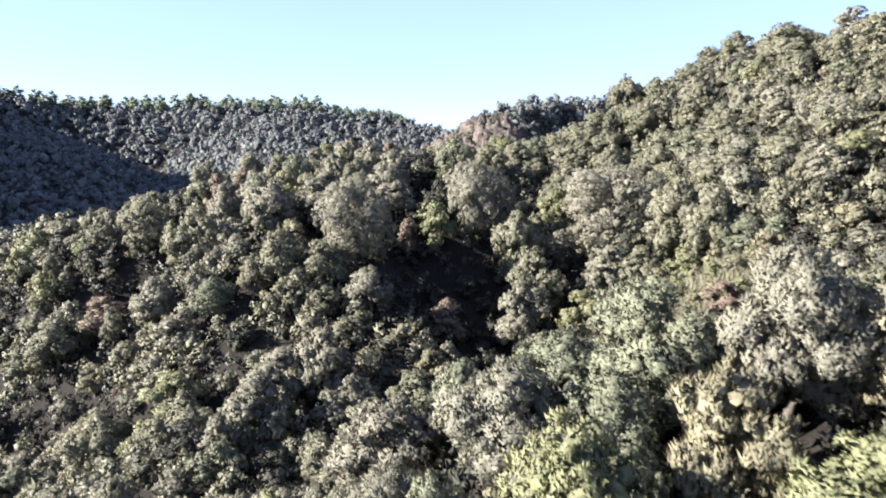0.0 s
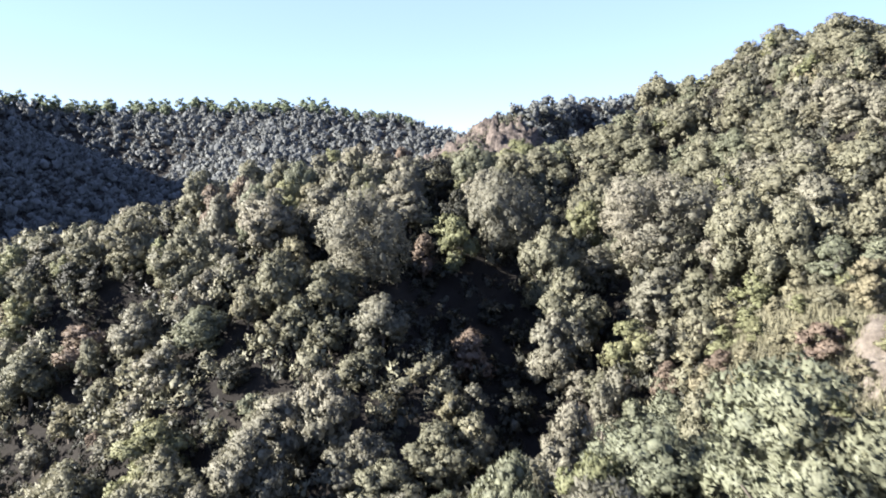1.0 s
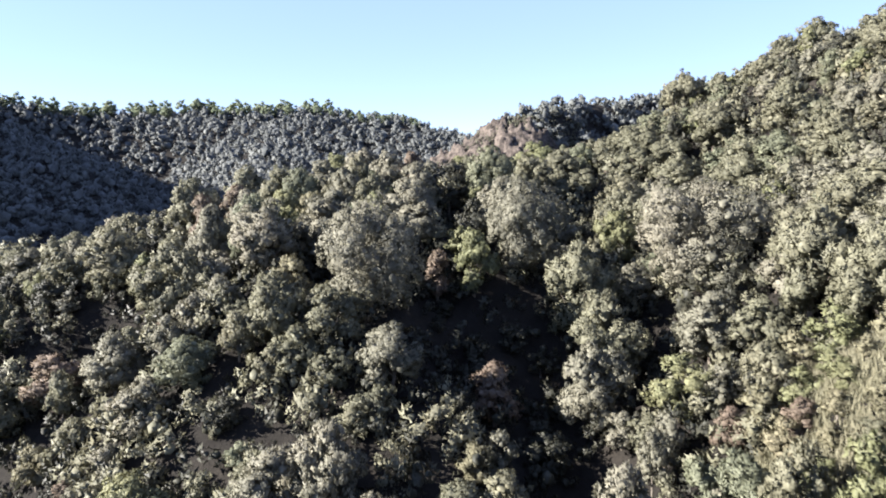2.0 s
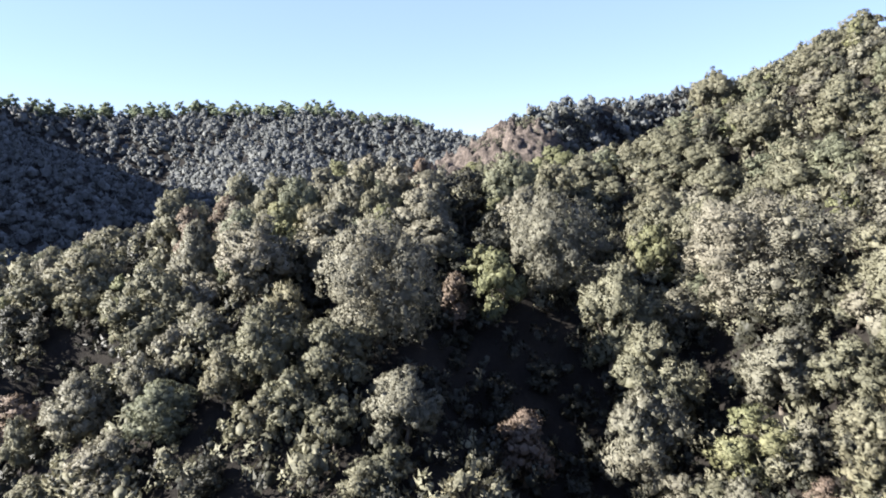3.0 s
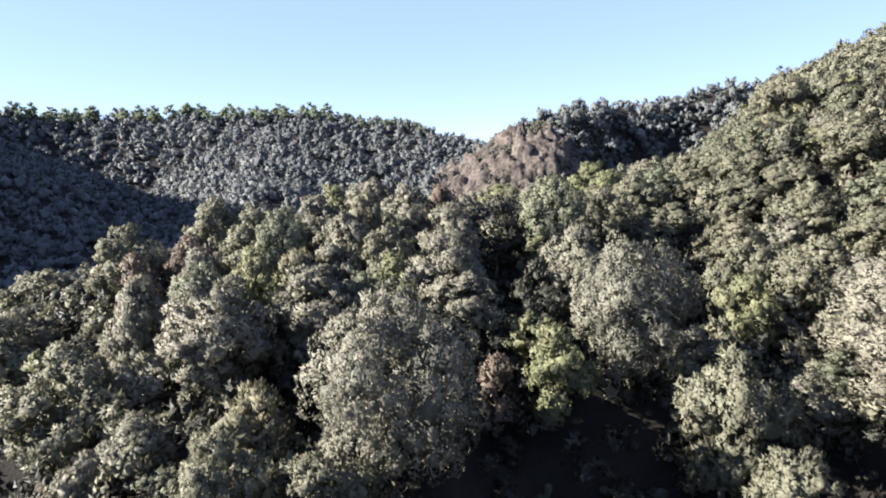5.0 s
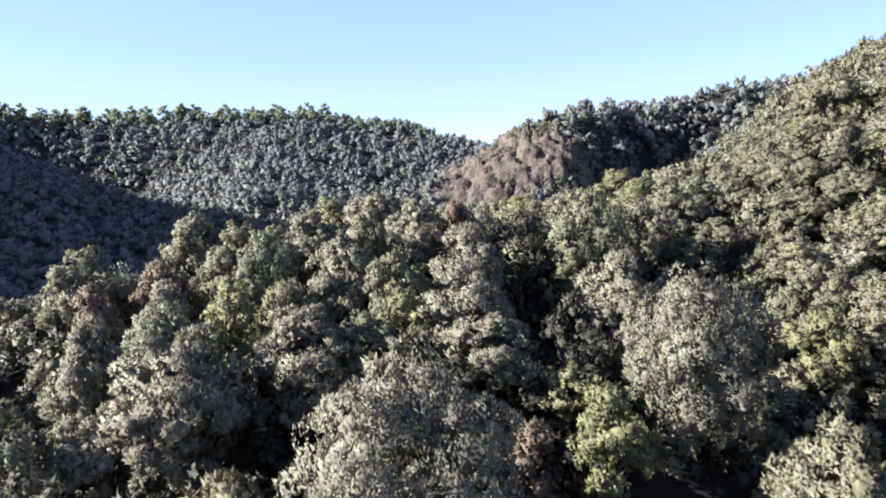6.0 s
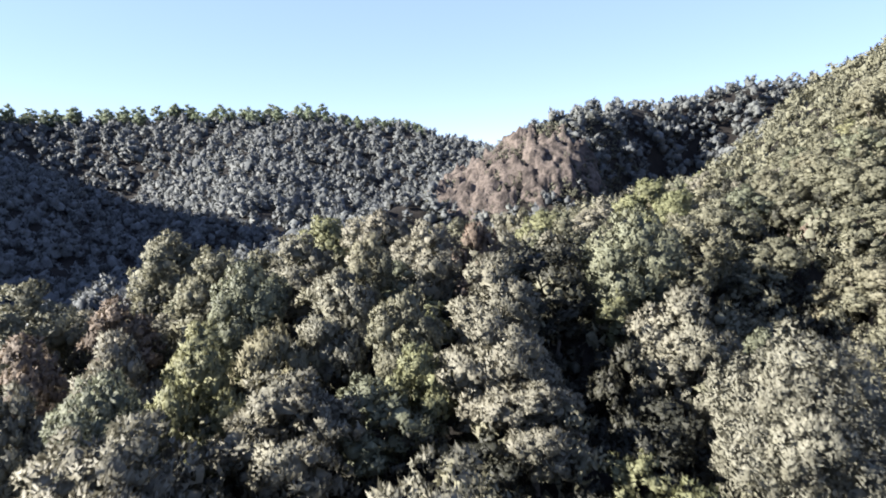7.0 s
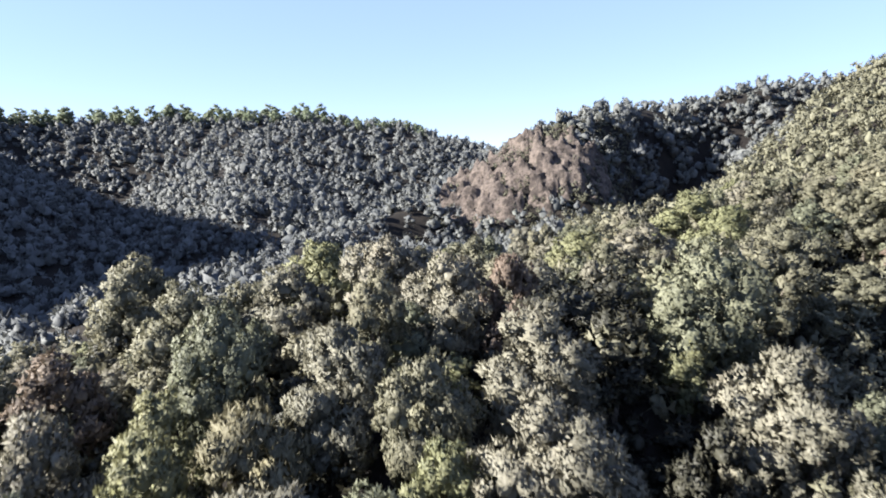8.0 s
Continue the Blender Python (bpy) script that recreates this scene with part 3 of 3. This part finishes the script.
def clearing(x, y):
    return ((x - 15.0) / 4.0) ** 2 + ((y - 36.5) / 6.0) ** 2 < 1


# trees and shrubs between them
for x, y in rng.uniform((-42, 5), (46, 112), (16000, 2)):
    r = rng.choice([0.95, 1.2, 1.5, 1.9]) * rng.uniform(0.9, 1.15)
    if not in_view(x, y, 4) or not free(x, y, r) or len(taken) > 1020:
        continue
    hollow = math.exp(-((x - 1) / 7) ** 2 - ((y - 53) / 7) ** 2)
    top = float(canopy(x, y)) + rng.uniform(-2.0, 0.2) - 2.2 * hollow - (3.2 if pit(x, y) else 0)
    pick = rng.random()
    if clearing(x, y):
        name, top = "fill_heath", float(ground(x, y)) + rng.uniform(0.9, 2.0)
        r = rng.uniform(0.5, 0.8)
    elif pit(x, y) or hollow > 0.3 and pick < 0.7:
        name = "fill_shade"
    else:
        name = "fill_oak" if pick < 0.30 else "fill_silver" if pick < 0.52 else "fill_bay" if pick < 0.70 else "fill_shade" if pick < 0.77 else "fill_green" if pick < 0.86 else "fill_heath" if pick < 0.97 else "brown"
        if name in ("fill_heath", "brown"):
            top -= 0.9
            r *= 0.8
    if -3 < x < 15 and y < 25:
        name = {"fill_oak": "green", "fill_silver": "close", "fill_shade": "green", "fill_bay": "green", "fill_green": "arbutus", "fill_heath": "heath"}.get(name, name)
    KINDS[name].plant(rng, x, y, top, r)
    taken.append((x, y, r))
# open row of taller trees on the far ridge
for x in np.arange(-176, -14, 1.5):
    x += rng.uniform(-1.3, 1.3)
    ys = np.arange(235, 330, 2.0)
    y = float(ys[np.argmax(canopy(0 * ys + x, ys))]) + rng.uniform(-12, 2)
    KINDS["ridge"].plant(rng, x, y, float(canopy(x, y)) + rng.choice([1.2, 2.2, 3.2, 4.2]) * (1.0 if x < -55 else 0.3), rng.uniform(2.2, 3.4))
for k in KINDS.values():
    k.settle()


# ---- far woods ----
def woods(name, label, leaves, xs, ys, gap, width, rise, seed, keep, shape, over=None, **more):
    """Woods on a slope, too many trees to count: one mesh. over: low growth, by its height over the ground."""
    r = np.random.default_rng(seed)
    shapes = [crown(r, 1.0, 1.9, 0.0, *shape, **more) for _ in range(10)]
    tops = [v[:, 2].max() for v, f, n in shapes]
    vs, fs, ns, count = [], [], [], 0
    for gx0 in np.arange(xs[0], xs[1], gap):
        for gy0 in np.arange(ys[0], ys[1], gap):
            x, y = gx0 + r.uniform(-0.55, 0.55) * gap, gy0 + r.uniform(-0.55, 0.55) * gap
            w = width * r.choice([0.6, 0.75, 1.0, 1.25, 1.5] if over is None else [0.6, 0.8, 1.0, 1.3]) * r.uniform(0.9, 1.15)
            if not keep(x, y):
                continue
            k = r.integers(10)
            v, f, normals = shapes[k]
            a = r.uniform(0, 6.28)
            c, s = math.cos(a), math.sin(a)
            spin = np.array([[c, s, 0], [-s, c, 0], [0, 0, 1]])
            tall = w * r.uniform(0.9, 1.3)
            top = float(canopy(x, y)) + r.uniform(-1, 0.7) * rise + 0.25 * (w - width) if over is None else float(ground(x, y)) + over * r.uniform(0.45, 1.1)
            vs.append((v @ spin) * [w, w, tall] + [x, y, top - tall * tops[k]])
            fs.append(f + count)
            ns.append(normals @ spin)
            count += len(v)
    ob = new(name, mesh_from(name, np.vstack(vs), np.vstack(fs), leaves, np.vstack(ns)))
    return tagged(ob, label, "woods", kind="stuff")


def west(x, y):
    return abs(x + 0.06 * y) < 0.74 * y + 5 and x < 0.0 + (y - 190) * 0.12 and y > 118


def head(x, y):
    crest = 203 + 0.55 * max(x - 17, 0)
    return x >= (y - 190) * 0.12 and 118 < y < crest + 14 and x < 0.74 * y + 5 and not hill(x, y) and np.hypot((x - 7) / 16, (y - 185) / 11) > 1


def flank(x, y):
    return in_view(x, y, 8) and y <= 119 and free(x, y, 1.7) and (x < -41 or x > 45 or y > 111) and -85 < x < 34 + 0.25 * y


def sunny(x, y):
    return floor_of_wood(x, y) and (y > 27 or x < -9) and not pit(x, y)


def hill(x, y):
    return 119 < y <= 168 and 6 < x < 0.72 * y + 4 and x < 34 + 0.3 * y


def floor_of_wood(x, y):
    return in_view(x, y, 3) and y < 92 and abs(x) < 42 and not clearing(x, y)


woods("flank_woods", "evergreen oak wood on the valley flanks", OAK, (-95, 95), (8, 120), 3.2, 2.3, 0.9, 2, flank, (5, 4, 3, 12, 0.14))
woods("outer_woods", "evergreen oak wood going on round the valley", OAK, (-80, 90), (-40, 70), 3.1, 2.8, 0.8, 12, lambda x, y: not in_view(x, y, 3) and x < 45 + 0.2 * y, (4, 3, 0, 22, 0.24), core=0.5)
woods("hill_woods", "evergreen oak wood with pale crowns on the hillside", OAK, (0, 100), (119, 169), 3.3, 2.4, 0.9, 11, hill, (5, 4, 0, 16, 0.18))
# low growth whose colour carries the shade under the trees
woods("understorey", "dense evergreen shrubs under the trees, coloured near-black for shade", SHADE_DARK, (-42, 42), (5, 92), 1.75, 1.4, 0.5, 6, floor_of_wood, (3, 3, 0, 30, 0.16), 2.3, core=0.46)
woods("undergrowth", "olive-brown heath and young oak scrub between the trees", OAK, (-42, 42), (5, 92), 2.4, 1.5, 0.5, 9, sunny, (4, 4, 0, 36, 0.15), 2.9, core=0.46)


def tufts(name, label, leaves, cx, cy, rx, ry, count, tall, seed):
    """Tufts of dry grass over an oval of ground: one mesh."""
    r = np.random.default_rng(seed)
    a, d = r.uniform(0, 6.283, count), np.sqrt(r.random(count))
    x, y = cx + np.cos(a) * d * rx, cy + np.sin(a) * d * ry
    foot = np.stack([x, y, ground(x, y) + 0.1], 1)
    foot = np.repeat(foot, 6, axis=0) + r.normal(0, 0.10, (count * 6, 3)) * [1, 1, 0]
    lean = r.normal(0, 0.25, (count * 6, 3)) + [0, 0, 1]
    side = unit(np.cross(lean, r.normal(0, 1, (count * 6, 3)))) * 0.035
    tip = foot + lean * r.uniform(0.5, 1.2, (count * 6, 1)) * tall
    v = np.stack([foot - side, foot + side, tip], 1).reshape(-1, 3)
    ob = new(name, mesh_from(name, v, np.arange(len(v)).reshape(-1, 3), leaves))
    return tagged(ob, label, "grass", kind="stuff")


# bare bank on the clearing
bx, by = np.arange(15.4, 19.81, 0.2), np.arange(31.2, 35.41, 0.2)
X, Y = np.meshgrid(bx, by)
lumps = np.array([noise.fractal((p * 0.9, q * 0.9, 2.0), 0.6, 2.1, 4) for p, q in zip(X.ravel(), Y.ravel())]).reshape(X.shape)
edge = np.clip(1.15 - np.hypot((X - 17.6) / 2.0, (Y - 33.3) / 1.9), -0.5, 0.4) + 0.25 * lumps
Z = ground(X, Y) + 0.1 + 1.2 * edge
nx = len(bx)
q = (np.arange(len(by) - 1)[:, None] * nx + np.arange(nx - 1)[None]).ravel()
bank = new("bank", mesh_from("bank", np.stack([X, Y, Z], 2).reshape(-1, 3), np.stack([q, q + 1, q + nx + 1, q + nx], 1), CHALK))
tagged(bank, "small bank of pale bare stony earth on the clearing", "bank", kind="structure")
tufts("dry_grass", "tan dry grass on a small clearing", GRASS, 15.2, 36.5, 5.2, 7.4, 6000, 0.42, 8)
# far woods in the leaf colour that has haze and shade mixed in
woods("west_woods", "dense evergreen oak woods on the shaded slope across the valley", FAR_HAZED, (-250, 40), (118, 312), 3.9, 2.9, 1.5, 3, west, (5, 3, 0, 16, 0.18), core=0.84, soft=0.45)
woods("head_woods", "dense evergreen oak woods at the head of the valley", FAR_HAZED, (-30, 150), (118, 300), 3.6, 2.6, 1.2, 4, head, (5, 3, 0, 16, 0.18), core=0.84, soft=0.45)
woods("cliff_scrub", "low brown-green scrub clinging to the bare slope", SCRUB, (-16, 46), (166, 204), 1.5, 1.1, 0.4, 5, lambda x, y: noise.noise((x * 0.17, y * 0.17, 3.0)) > -0.40 - 0.03 * (x - 4), (4, 3, 0, 6, 0.26), 1.7)
